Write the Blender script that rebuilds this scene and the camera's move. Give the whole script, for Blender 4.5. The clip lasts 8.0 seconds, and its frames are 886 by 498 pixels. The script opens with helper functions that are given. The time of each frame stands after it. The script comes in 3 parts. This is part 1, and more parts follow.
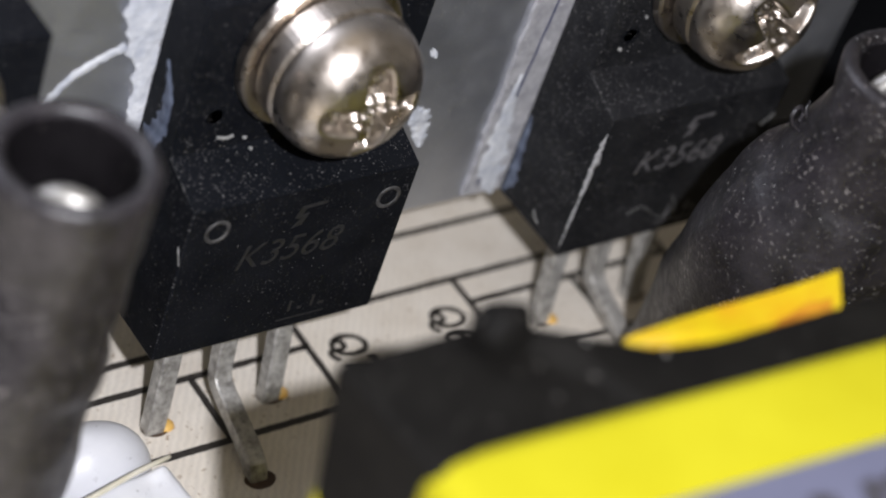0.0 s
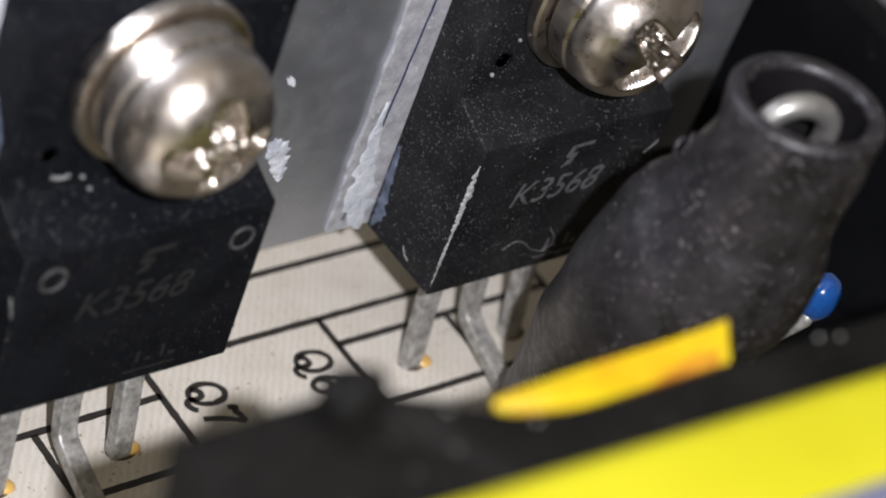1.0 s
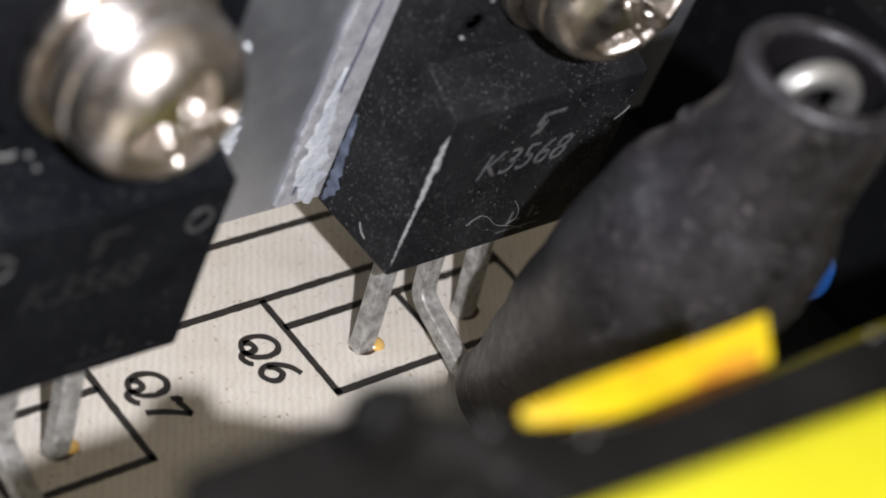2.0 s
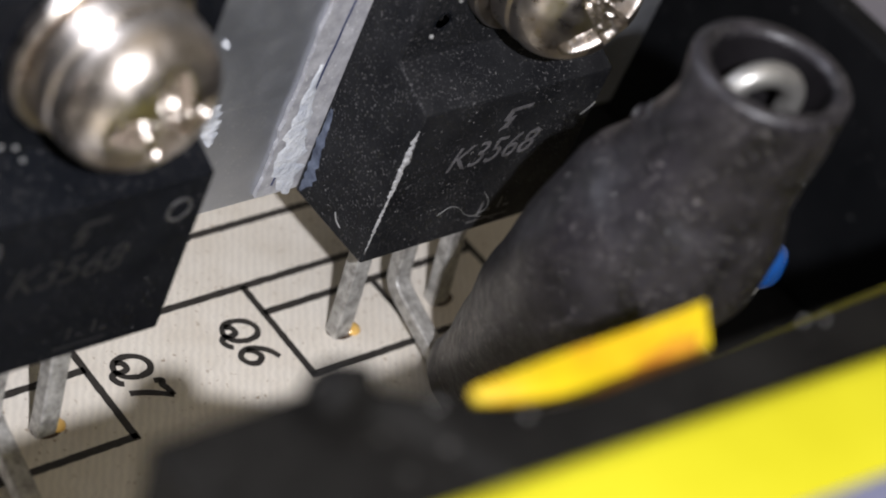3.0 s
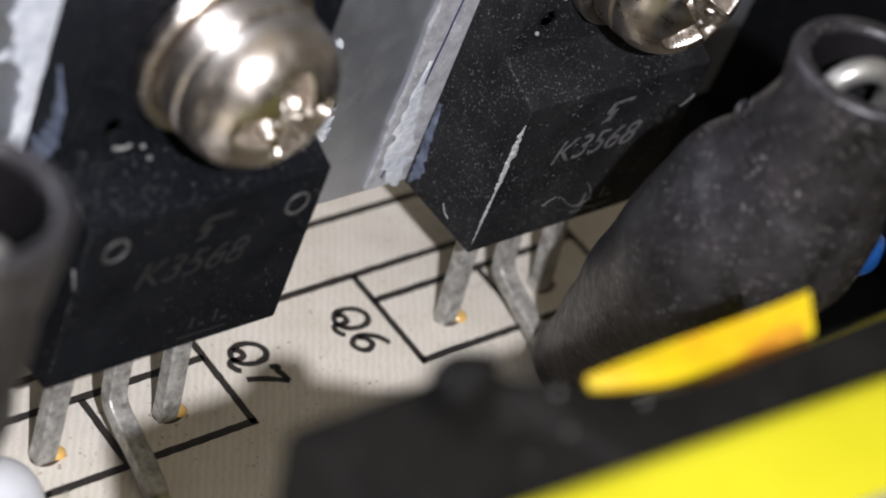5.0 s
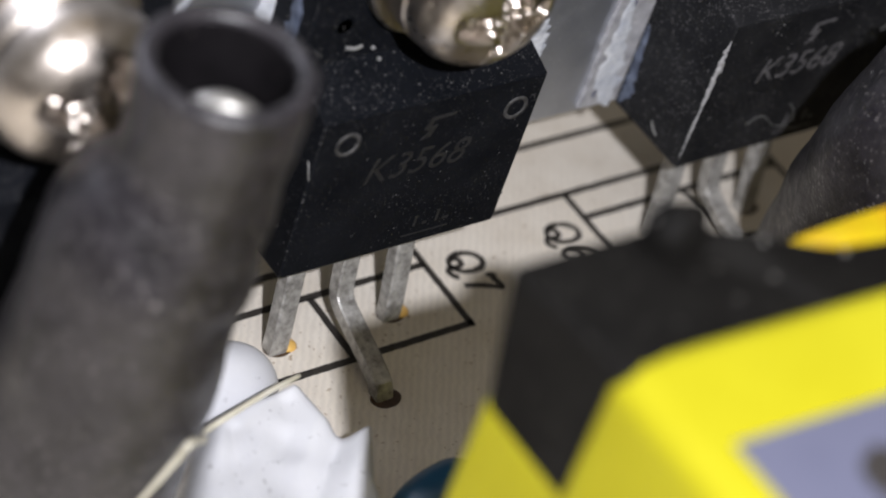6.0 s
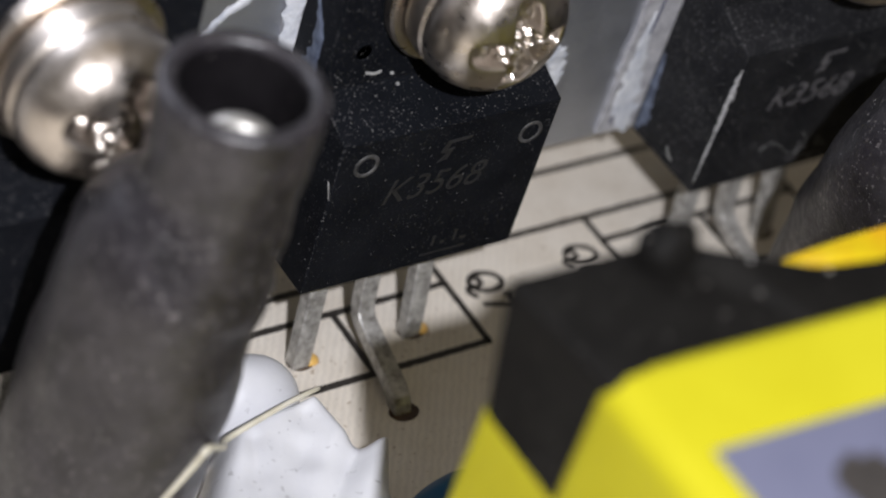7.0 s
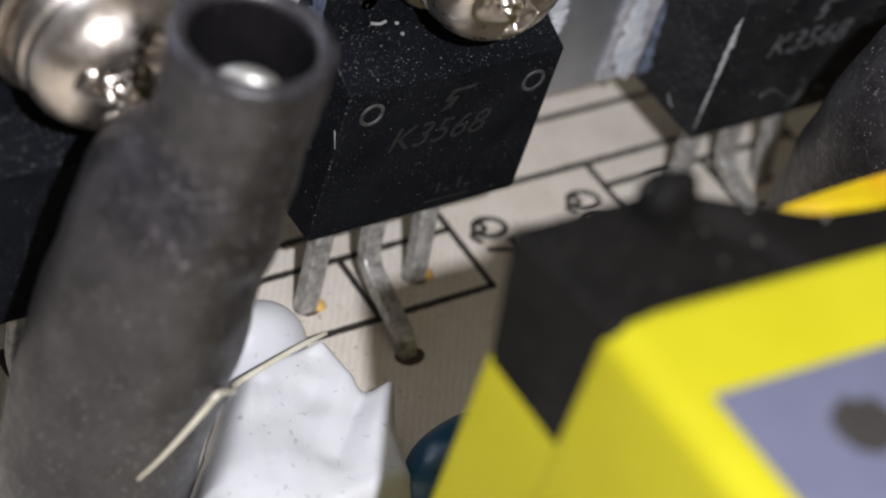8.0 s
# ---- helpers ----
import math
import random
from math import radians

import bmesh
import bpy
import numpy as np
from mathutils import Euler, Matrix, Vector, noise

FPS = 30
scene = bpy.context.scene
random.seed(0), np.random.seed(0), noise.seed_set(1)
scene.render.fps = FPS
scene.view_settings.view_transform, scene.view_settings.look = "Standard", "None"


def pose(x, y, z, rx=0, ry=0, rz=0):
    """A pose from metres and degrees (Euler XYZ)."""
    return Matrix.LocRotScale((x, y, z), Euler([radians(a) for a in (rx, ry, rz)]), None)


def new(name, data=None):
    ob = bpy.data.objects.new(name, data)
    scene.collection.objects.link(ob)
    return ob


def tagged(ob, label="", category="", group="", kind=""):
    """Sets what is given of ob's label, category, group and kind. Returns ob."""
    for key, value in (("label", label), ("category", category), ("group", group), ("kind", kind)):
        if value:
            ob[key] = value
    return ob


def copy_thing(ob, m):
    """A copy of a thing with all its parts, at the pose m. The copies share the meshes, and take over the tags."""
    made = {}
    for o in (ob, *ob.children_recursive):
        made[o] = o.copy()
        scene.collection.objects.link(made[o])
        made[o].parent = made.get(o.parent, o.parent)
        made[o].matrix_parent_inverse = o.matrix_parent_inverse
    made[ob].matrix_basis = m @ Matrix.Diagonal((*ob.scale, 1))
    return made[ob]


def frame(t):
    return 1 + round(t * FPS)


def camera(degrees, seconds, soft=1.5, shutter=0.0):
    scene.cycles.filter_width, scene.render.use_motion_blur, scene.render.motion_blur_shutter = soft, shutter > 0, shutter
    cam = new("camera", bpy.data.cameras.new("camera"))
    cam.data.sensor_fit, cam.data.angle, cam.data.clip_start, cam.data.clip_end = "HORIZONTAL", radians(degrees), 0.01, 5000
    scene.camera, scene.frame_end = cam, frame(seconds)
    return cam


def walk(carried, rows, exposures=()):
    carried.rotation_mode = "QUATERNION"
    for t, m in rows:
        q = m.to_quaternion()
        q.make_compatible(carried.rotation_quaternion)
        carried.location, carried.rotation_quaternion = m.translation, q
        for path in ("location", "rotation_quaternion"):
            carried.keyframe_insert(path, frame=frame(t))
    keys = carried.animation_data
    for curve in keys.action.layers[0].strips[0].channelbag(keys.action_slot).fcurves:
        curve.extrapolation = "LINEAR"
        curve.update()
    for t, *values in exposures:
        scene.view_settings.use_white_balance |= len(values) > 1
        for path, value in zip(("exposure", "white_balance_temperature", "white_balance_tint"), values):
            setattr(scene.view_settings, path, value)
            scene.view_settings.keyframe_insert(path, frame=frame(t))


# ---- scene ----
cam = camera(21.51, 8.0, soft=1.9)
PATH = [
    (0, -0.050575, -0.047484, 0.067457, 48.215, -16.130, -33.885),
    (0.3, -0.049420, -0.047850, 0.067539, 48.688, -16.599, -34.462),
    (0.5, -0.048338, -0.048279, 0.067423, 48.608, -16.858, -35.189),
    (0.8, -0.047537, -0.047135, 0.065947, 48.842, -17.505, -35.723),
    (1, -0.045548, -0.043955, 0.064629, 49.060, -17.288, -36.342),
    (1.2, -0.044797, -0.040729, 0.062219, 49.827, -17.838, -37.617),
    (1.5, -0.044479, -0.038674, 0.061666, 49.320, -18.401, -38.735),
    (2, -0.044545, -0.037119, 0.059806, 48.753, -19.618, -39.824),
    (2.2, -0.044394, -0.037317, 0.059874, 48.593, -19.643, -40.062),
    (3.3, -0.046724, -0.039946, 0.063569, 48.175, -19.471, -39.294),
    (3.5, -0.046812, -0.039728, 0.063682, 48.007, -19.194, -39.199),
    (4, -0.046781, -0.039958, 0.063583, 47.648, -19.111, -38.861),
    (4.2, -0.046760, -0.040008, 0.063667, 47.651, -19.009, -38.814),
    (5.3, -0.049705, -0.039884, 0.064658, 47.420, -17.488, -37.804),
    (5.5, -0.050218, -0.039497, 0.063629, 47.434, -17.079, -37.294),
    (5.8, -0.051360, -0.041941, 0.063085, 46.836, -16.369, -36.307),
    (6, -0.053212, -0.044957, 0.064445, 46.844, -15.143, -34.305),
    (6.5, -0.052839, -0.045575, 0.064156, 47.212, -14.214, -32.905),
    (7, -0.053829, -0.047672, 0.066683, 47.179, -14.610, -32.846),
    (7.5, -0.054415, -0.048690, 0.067500, 46.321, -14.279, -32.898),
    (8, -0.054584, -0.048259, 0.067876, 45.708, -14.401, -32.891),
]
cam.data.dof.use_dof = True
cam.data.dof.focus_distance = 0.0885
cam.data.dof.aperture_fstop = 50
walk(cam, [(t, pose(x, y, z, rx, ry, rz)) for t, x, y, z, rx, ry, rz in PATH], [(0, -0.17), (0.5, -0.12), (1.0, 0.0), (2.0, 0.16), (2.4, 0.15), (3.3, 0.02), (5.5, 0.02), (6.0, -0.2), (8, -0.34)])

MM = 0.001

# ---- light: a small torch beside the lens, an unseen warm lamp added overhead to fill shade, and a dim indoor world all round ----
world = bpy.data.worlds.new("world")
scene.world = world
world.use_nodes = True
world.node_tree.nodes["Background"].inputs[0].default_value = (1.0, 0.91, 0.80, 1)
world.node_tree.nodes["Background"].inputs[1].default_value = 0.185

torch_data = bpy.data.lights.new("torch", "POINT")
torch_data.energy = 0.455
torch_data.shadow_soft_size = 1.0 * MM
torch_data.color = (0.935, 0.93, 1.0)
torch = new("torch", torch_data)
torch.location = (-0.0416, -0.0502, 0.0727)

# unseen warm fill, added to lift the shade between the parts
fill_data = bpy.data.lights.new("warm_fill", "POINT")
fill_data.energy = 1.1
fill_data.shadow_soft_size = 0.28
fill_data.color = (1.0, 0.80, 0.56)
fill_light = new("warm_fill", fill_data)
fill_light.location = (-0.02, -0.09, 0.62)


# ---- materials ----
def surface(name, c1, c2, rough=0.5, metal=0.0, scale=500, fine=5000, bump=0.3, depth=0.00003, speck=None, coat=0.0, ribs=0, spec=0.5):
    """Two tones at one scale, grain and relief at a finer one; speck: (colour, share 0 to 1, scale) of dust, flecks or
    painted dark pits dotted over it; ribs: lines a metre across x.
    """
    m = bpy.data.materials.new(name)
    m.use_nodes = True
    n, l = m.node_tree.nodes, m.node_tree.links
    out = n["Principled BSDF"]
    geo = n.new("ShaderNodeNewGeometry")

    def noise_at(sc, detail=4, rough_=0.6):
        t = n.new("ShaderNodeTexNoise")
        t.inputs["Scale"].default_value, t.inputs["Detail"].default_value, t.inputs["Roughness"].default_value = sc, detail, rough_
        l.new(geo.outputs["Position"], t.inputs["Vector"])
        return t.outputs["Fac"]

    def ramp(src, a, b, ca=(0, 0, 0, 1), cb=(1, 1, 1, 1)):
        r = n.new("ShaderNodeValToRGB")
        r.color_ramp.elements[0].position, r.color_ramp.elements[1].position = a, b
        r.color_ramp.elements[0].color, r.color_ramp.elements[1].color = ca, cb
        l.new(src, r.inputs[0])
        return r.outputs[0]

    def mix(fac, a, b):
        x = n.new("ShaderNodeMix")
        x.data_type = "RGBA"
        l.new(fac, x.inputs[0])
        for sock, v in ((x.inputs[6], a), (x.inputs[7], b)):
            if isinstance(v, tuple):
                sock.default_value = (*v, 1)
            else:
                l.new(v, sock)
        return x.outputs[2]

    big = noise_at(scale, 5)
    small = noise_at(fine, 3)
    col = mix(ramp(big, 0.32, 0.68), c1, c2)
    height = small
    if ribs:
        w = n.new("ShaderNodeTexWave")
        w.bands_direction = "X"
        turn = n.new("ShaderNodeMapping")
        turn.inputs["Rotation"].default_value = (0, 0, radians(36))
        l.new(geo.outputs["Position"], turn.inputs["Vector"])
        w.inputs["Scale"].default_value = ribs
        w.inputs["Distortion"].default_value = 3.5
        w.inputs["Detail"].default_value = 2
        w.inputs["Detail Scale"].default_value = 2.2
        l.new(turn.outputs["Vector"], w.inputs["Vector"])
        col = mix(ramp(w.outputs["Fac"], 0.0, 1.0, (0, 0, 0, 1), (0.3, 0.3, 0.3, 1)), col, tuple(0.66 * v for v in c1))
        add = n.new("ShaderNodeMath")
        add.operation = "ADD"
        l.new(w.outputs["Fac"], add.inputs[0]), l.new(small, add.inputs[1])
        height = add.outputs[0]
    if speck:
        c, share, sc = speck
        dots = ramp(noise_at(sc, 2, 0.5), 0.72 - share * 0.3, 0.78 - share * 0.3)
        patch = ramp(noise_at(scale * 0.7, 4), 0.38, 0.66, (0.06, 0.06, 0.06, 1), (1, 1, 1, 1))
        mul = n.new("ShaderNodeMath")
        mul.operation = "MULTIPLY"
        l.new(dots, mul.inputs[0]), l.new(patch, mul.inputs[1])
        col = mix(mul.outputs[0], col, c)
    l.new(col, out.inputs["Base Color"])
    rr = ramp(noise_at(scale * 2.3), 0.3, 0.7, (max(rough - 0.1, 0.03),) * 3 + (1,), (min(rough + 0.1, 1),) * 3 + (1,))
    l.new(rr, out.inputs["Roughness"])
    out.inputs["Metallic"].default_value = metal
    out.inputs["Specular IOR Level"].default_value = spec
    if coat:
        out.inputs["Coat Weight"].default_value, out.inputs["Coat Roughness"].default_value = coat, 0.15
    b = n.new("ShaderNodeBump")
    b.inputs["Strength"].default_value, b.inputs["Distance"].default_value = bump, depth
    l.new(height, b.inputs["Height"])
    l.new(b.outputs["Normal"], out.inputs["Normal"])
    return m


BOARD = surface("phenolic_board", (0.77, 0.72, 0.635), (0.67, 0.61, 0.52), 0.55, scale=420, fine=9000, bump=0.35, depth=0.00002, ribs=1000, speck=((0.33, 0.25, 0.17), 0.27, 3600))
INK = surface("black_ink", (0.018, 0.016, 0.014), (0.035, 0.03, 0.026), 0.6, scale=2500, fine=14000)
EPOXY = surface("black_epoxy", (0.0045, 0.0052, 0.0070), (0.0085, 0.0095, 0.0120), 0.5, scale=420, fine=9000, bump=0.5, depth=0.00002, speck=((0.09, 0.088, 0.09), 0.30, 9500), spec=0.06)
DUSTY_EPOXY = surface("dusty_black_epoxy", (0.0075, 0.0080, 0.0095), (0.020, 0.0205, 0.022), 0.55, scale=520, fine=9000, bump=0.6, depth=0.00002, speck=((0.11, 0.107, 0.108), 0.36, 9500), spec=0.12)
MARKING = surface("grey_laser_marking", (0.14, 0.135, 0.14), (0.05, 0.048, 0.05), 0.6, scale=3000)
RING = surface("worn_grey_ring", (0.085, 0.083, 0.082), (0.012, 0.012, 0.012), 0.6, scale=2600)
FAINT = surface("dim_grey_marking", (0.021, 0.021, 0.022), (0.007, 0.007, 0.007), 0.6, scale=3000)
ALUMINIUM = surface("aluminium", (0.56, 0.58, 0.62), (0.44, 0.46, 0.50), 0.4, metal=0.85, scale=260, fine=6000, bump=0.5, depth=0.00002, speck=((0.75, 0.75, 0.75), 0.28, 6500))
PASTE = surface("white_thermal_paste", (0.74, 0.76, 0.79), (0.46, 0.49, 0.55), 0.6, scale=1500, fine=4000, bump=0.8, depth=0.0001)
THIN_PASTE = surface("thin_bluish_paste", (0.16, 0.19, 0.26), (0.035, 0.045, 0.075), 0.6, scale=1500, fine=5000, bump=0.6, depth=0.00004)
EDGE_PASTE = surface("dusty_grey_paste", (0.50, 0.50, 0.50), (0.26, 0.26, 0.265), 0.7, scale=2200, fine=6000, bump=0.8, depth=0.00006)
PAD = surface("dusty_grey_insulator", (0.26, 0.26, 0.28), (0.48, 0.48, 0.50), 0.6, scale=1200, fine=5000, bump=0.6, depth=0.00004, speck=((0.65, 0.65, 0.66), 0.35, 5000))
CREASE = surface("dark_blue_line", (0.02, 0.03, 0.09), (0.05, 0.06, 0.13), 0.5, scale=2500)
NICKEL = surface("nickel_plate", (0.62, 0.565, 0.505), (0.45, 0.40, 0.35), 0.33, metal=1.0, scale=650, fine=4200, bump=0.35, depth=0.00002, coat=0.2)
TIN = surface("tinned_lead", (0.58, 0.57, 0.54), (0.20, 0.19, 0.175), 0.45, metal=0.4, scale=2300, fine=6000, bump=0.6, depth=0.00003)
WIRE = surface("dull_tinned_wire", (0.42, 0.41, 0.38), (0.26, 0.25, 0.235), 0.38, metal=0.7, scale=900, fine=5000, bump=0.4, depth=0.00003)
FLUX = surface("amber_flux", (0.70, 0.40, 0.09), (0.80, 0.52, 0.16), 0.3, scale=1500, fine=6000, coat=0.5)
HOLE = surface("dark_hole", (0.035, 0.02, 0.012), (0.09, 0.05, 0.025), 0.5, scale=2200)
SLEEVE = surface("grey_black_shrink_sleeve", (0.0055, 0.0048, 0.0063), (0.026, 0.023, 0.027), 0.42, scale=800, fine=4500, bump=0.6, depth=0.00005, speck=((0.15, 0.138, 0.135), 0.36, 5200), spec=0.6)
BORE = surface("black_sleeve_bore", (0.004, 0.0035, 0.004), (0.009, 0.008, 0.009), 0.5, scale=400, fine=4000, speck=((0.12, 0.11, 0.1), 0.05, 4000), spec=0.2)
FERRITE = surface("black_ferrite", (0.0045, 0.0042, 0.0038), (0.0095, 0.009, 0.008), 0.6, scale=350, fine=5000, bump=0.5, depth=0.00004, speck=((0.16, 0.15, 0.135), 0.12, 3600), spec=0.08)
TAPE = surface("yellow_polyester_tape", (0.42, 0.385, 0.014), (0.375, 0.34, 0.010), 0.45, scale=220, fine=1500, bump=0.2, depth=0.00004, spec=0.12)
FLAP = surface("amber_yellow_tape", (0.54, 0.43, 0.008), (0.50, 0.28, 0.005), 0.45, scale=420, fine=1800, bump=0.4, depth=0.00008, spec=0.25)
FLAP_SHADE = surface("orange_brown_flap_shade", (0.46, 0.21, 0.007), (0.32, 0.11, 0.006), 0.5, scale=700, fine=2600, bump=0.5, depth=0.00008, spec=0.3)
LILAC = surface("lilac_paper_label", (0.108, 0.112, 0.165), (0.095, 0.1, 0.15), 0.6, scale=400, fine=6000)
# the dark specks are pits in the silicone, their shade painted as dots
SILICONE = surface("white_silicone", (0.70, 0.71, 0.735), (0.63, 0.64, 0.67), 0.36, scale=450, fine=2500, bump=0.2, depth=0.00004, speck=((0.30, 0.30, 0.31), 0.22, 2600))
FLECK = surface("dust_fleck", (0.16, 0.156, 0.152), (0.05, 0.048, 0.048), 0.8, scale=900)
LINT = surface("pale_lint", (0.33, 0.33, 0.32), (0.16, 0.16, 0.157), 0.7, scale=2000)
STRAND = surface("cream_plastic_strand", (0.62, 0.58, 0.44), (0.72, 0.69, 0.58), 0.5, scale=900)
TEAL = surface("teal_lacquer", (0.004, 0.05, 0.11), (0.007, 0.07, 0.14), 0.4, scale=500, coat=0.1)
BLUE = surface("blue_lacquer", (0.006, 0.05, 0.21), (0.01, 0.08, 0.30), 0.25, scale=500, coat=0.6)
CASE = surface("black_case_plastic", (0.0035, 0.004, 0.005), (0.007, 0.0075, 0.009), 0.55, scale=120, fine=3000, speck=((0.12, 0.12, 0.12), 0.08, 2500), spec=0.2)
BENCH = surface("grey_bench", (0.34, 0.33, 0.38), (0.28, 0.27, 0.32), 0.6, scale=60, fine=900)


# ---- mesh helpers: all lengths in millimetres ----
def mesh_of(name, bm, material, smooth=False):
    for v in bm.verts:
        v.co *= MM
    bmesh.ops.recalc_face_normals(bm, faces=bm.faces)
    me = bpy.data.meshes.new(name)
    bm.to_mesh(me)
    bm.free()
    me.materials.append(material)
    if smooth:
        me.polygons.foreach_set("use_smooth", [True] * len(me.polygons))
    return me


def part(name, bm, material, parent=None, label="", smooth=False):
    ob = new(name, mesh_of(name, bm, material, smooth))
    ob.parent = parent
    if label:
        tagged(ob, label)
    return ob


def block(x0, x1, y0, y1, z0, z1, bevel=0.0, seg=2, bm=None):
    bm = bm or bmesh.new()
    made = bmesh.ops.create_cube(bm, size=1)["verts"]
    for v in made:
        v.co = Vector(((x0 + x1) / 2 + v.co.x * (x1 - x0), (y0 + y1) / 2 + v.co.y * (y1 - y0), (z0 + z1) / 2 + v.co.z * (z1 - z0)))
    if bevel:
        edges = {e for v in made for e in v.link_edges}
        bmesh.ops.bevel(bm, geom=list(edges), offset=bevel, segments=seg, affect="EDGES", profile=0.5)
    return bm


def prism(outline, lo, hi, axis="z", bevel=0.0, seg=2):
    """A flat outline pushed from lo to hi: outline in (x, y) for z, in (y, z) for x, in (x, z) for y."""
    bm = bmesh.new()
    place = {"z": lambda a, b, h: (a, b, h), "x": lambda a, b, h: (h, a, b), "y": lambda a, b, h: (a, h, b)}[axis]
    low = [bm.verts.new(place(a, b, lo)) for a, b in outline]
    top = [bm.verts.new(place(a, b, hi)) for a, b in outline]
    bm.faces.new(low), bm.faces.new(top)
    for i in range(len(low)):
        j = (i + 1) % len(low)
        bm.faces.new((low[i], low[j], top[j], top[i]))
    if bevel:
        bmesh.ops.recalc_face_normals(bm, faces=bm.faces)
        bmesh.ops.bevel(bm, geom=list(bm.edges), offset=bevel, segments=seg, affect="EDGES", profile=0.5)
    return bm


def loft(rings, closed=True, caps=True, bm=None):
    """A skin over rings of points with the same count."""
    bm = bm or bmesh.new()
    made = [[bm.verts.new(p) for p in ring] for ring in rings]
    k = len(made[0])
    for a, b in zip(made, made[1:]):
        for i in range(k if closed else k - 1):
            j = (i + 1) % k
            bm.faces.new((a[i], a[j], b[j], b[i]))
    if caps:
        bm.faces.new(made[0]), bm.faces.new(made[-1])
    return bm


def turned(profile, segs=40, axis="z", at=(0, 0, 0)):
    """A turned body: profile of (radius, height) along the axis; 'y' points towards minus y."""
    rings = []
    for r, h in profile:
        ring = []
        for i in range(segs):
            a = 2 * math.pi * i / segs
            p = (r * math.cos(a), r * math.sin(a), h) if axis == "z" else (r * math.cos(a), -h, r * math.sin(a))
            ring.append(Vector(p) + Vector(at))
        rings.append(ring)
    return loft(rings)


def swept(points, shape, up=(1, 0, 0), caps=True):
    """A cross-section carried along a line of points; shape(i, n) gives (u, v) pairs, u along up."""
    pts = [Vector(p) for p in points]
    rings = []
    for i, p in enumerate(pts):
        t = (pts[min(i + 1, len(pts) - 1)] - pts[max(i - 1, 0)]).normalized()
        u = Vector(up)
        u = (u - t * u.dot(t)).normalized()
        v = t.cross(u)
        rings.append([p + u * a + v * b for a, b in shape(i, len(pts))])
    return loft(rings, caps=caps)


def circle_shape(radius, segs=12):
    def shape(i, n):
        r = radius(i / (n - 1)) if callable(radius) else radius
        return [(r * math.cos(2 * math.pi * k / segs), r * math.sin(2 * math.pi * k / segs)) for k in range(segs)]
    return shape


def smooth_line(points, n):
    """n points on a soft curve through the given ones."""
    pts = [Vector(p) for p in points]
    pts = [2 * pts[0] - pts[1], *pts, 2 * pts[-1] - pts[-2]]
    res = []
    for k in range(n):
        s = k / (n - 1) * (len(pts) - 3)
        i = min(int(s), len(pts) - 4)
        t = s - i
        a, b, c, d = pts[i:i + 4]
        res.append(0.5 * (2 * b + (c - a) * t + (2 * a - 5 * b + 4 * c - d) * t * t + (3 * b - a - 3 * c + d) * t ** 3))
    return res


def letters(name, body, size, material, m, parent=None, shear=0.0, thin=0.0, label=""):
    """Raised lettering in the built-in font, as a mesh; m places it, in millimetres."""
    cu = bpy.data.curves.new(name, "FONT")
    cu.body, cu.size, cu.shear, cu.offset, cu.extrude = body, size, shear, thin, 0.012
    cu.resolution_u = 4
    tmp = new(name, cu)
    me = bpy.data.meshes.new_from_object(tmp.evaluated_get(bpy.context.evaluated_depsgraph_get()))
    bpy.data.objects.remove(tmp)
    me.transform(m)
    me.transform(Matrix.Scale(MM, 4))
    me.materials.clear()
    me.materials.append(material)
    ob = new(name, me)
    ob.parent = parent
    if label:
        tagged(ob, label)
    return ob


def thing(name, at, label, category, group=""):
    ob = new(name)
    ob.empty_display_size = 0.002
    ob.location = Vector(at) * MM
    return tagged(ob, label, category, group)


# ---- board, case and bench ----
board = part("circuit_board", block(-90, 27, -75, 45, -1.6, 0, 0.1, 1), BOARD)
tagged(board, "cream phenolic circuit board with black printed outlines", "circuit board", kind="structure")


def line(x0, y0, x1, y1, w=0.32):
    a, b = Vector((x0, y0, 0)), Vector((x1, y1, 0))
    d = (b - a).normalized()
    s = Vector((-d.y, d.x, 0)) * w / 2
    n = max(2, int((b - a).length / 0.25))
    rows = []
    for i in range(n + 1):
        p = a + (b - a) * i / n
        k = [1 + 0.22 * noise.noise((p.x * 3 + q, p.y * 3, 5.0)) for q in (0, 40)]
        rows.append([p - s * k[0] + Vector((0, 0, z)) for z in (-0.02, 0.02)] + [p + s * k[1] + Vector((0, 0, z)) for z in (0.02, -0.02)])
    part("printed_line", loft(rows), INK, board)


for y in (8.25, 5.1):
    line(-60, y, 26.5, y)
for left, mid, right in ((-11.5, -5.75, 0.0), (8.7, 14.45, 20.2), (-26.9, -21.4, -15.9)):
    line(left, 5.1, left, -0.1), line(right, 5.1, right, -0.1)
    line(left, 3.55, right, 3.55), line(left - 0.15, 0, right + 0.15, 0), line(mid, 3.45, mid, 0.1)
STROKES = {
    "Q": [[(0.36 + 0.34 * math.cos(a), 0.52 + 0.46 * math.sin(a)) for a in [2 * math.pi * k / 8 for k in range(9)]],
          [(0.14, 0.2), (0.2, 0.36), (0.38, 0.38), (0.46, 0.2), (0.44, 0.02), (0.56, -0.1), (0.74, -0.04), (0.8, 0.06)]],
    "6": [[(0.55, 0.98), (0.3, 0.84), (0.13, 0.55), (0.12, 0.25), (0.3, 0.04), (0.52, 0.12), (0.58, 0.34), (0.42, 0.54), (0.22, 0.46), (0.14, 0.3)]],
    "7": [[(0.06, 0.78), (0.1, 0.97), (0.22, 0.9), (0.38, 0.95), (0.6, 0.98)], [(0.6, 0.98), (0.46, 0.7), (0.34, 0.38), (0.26, 0.02)]],
}
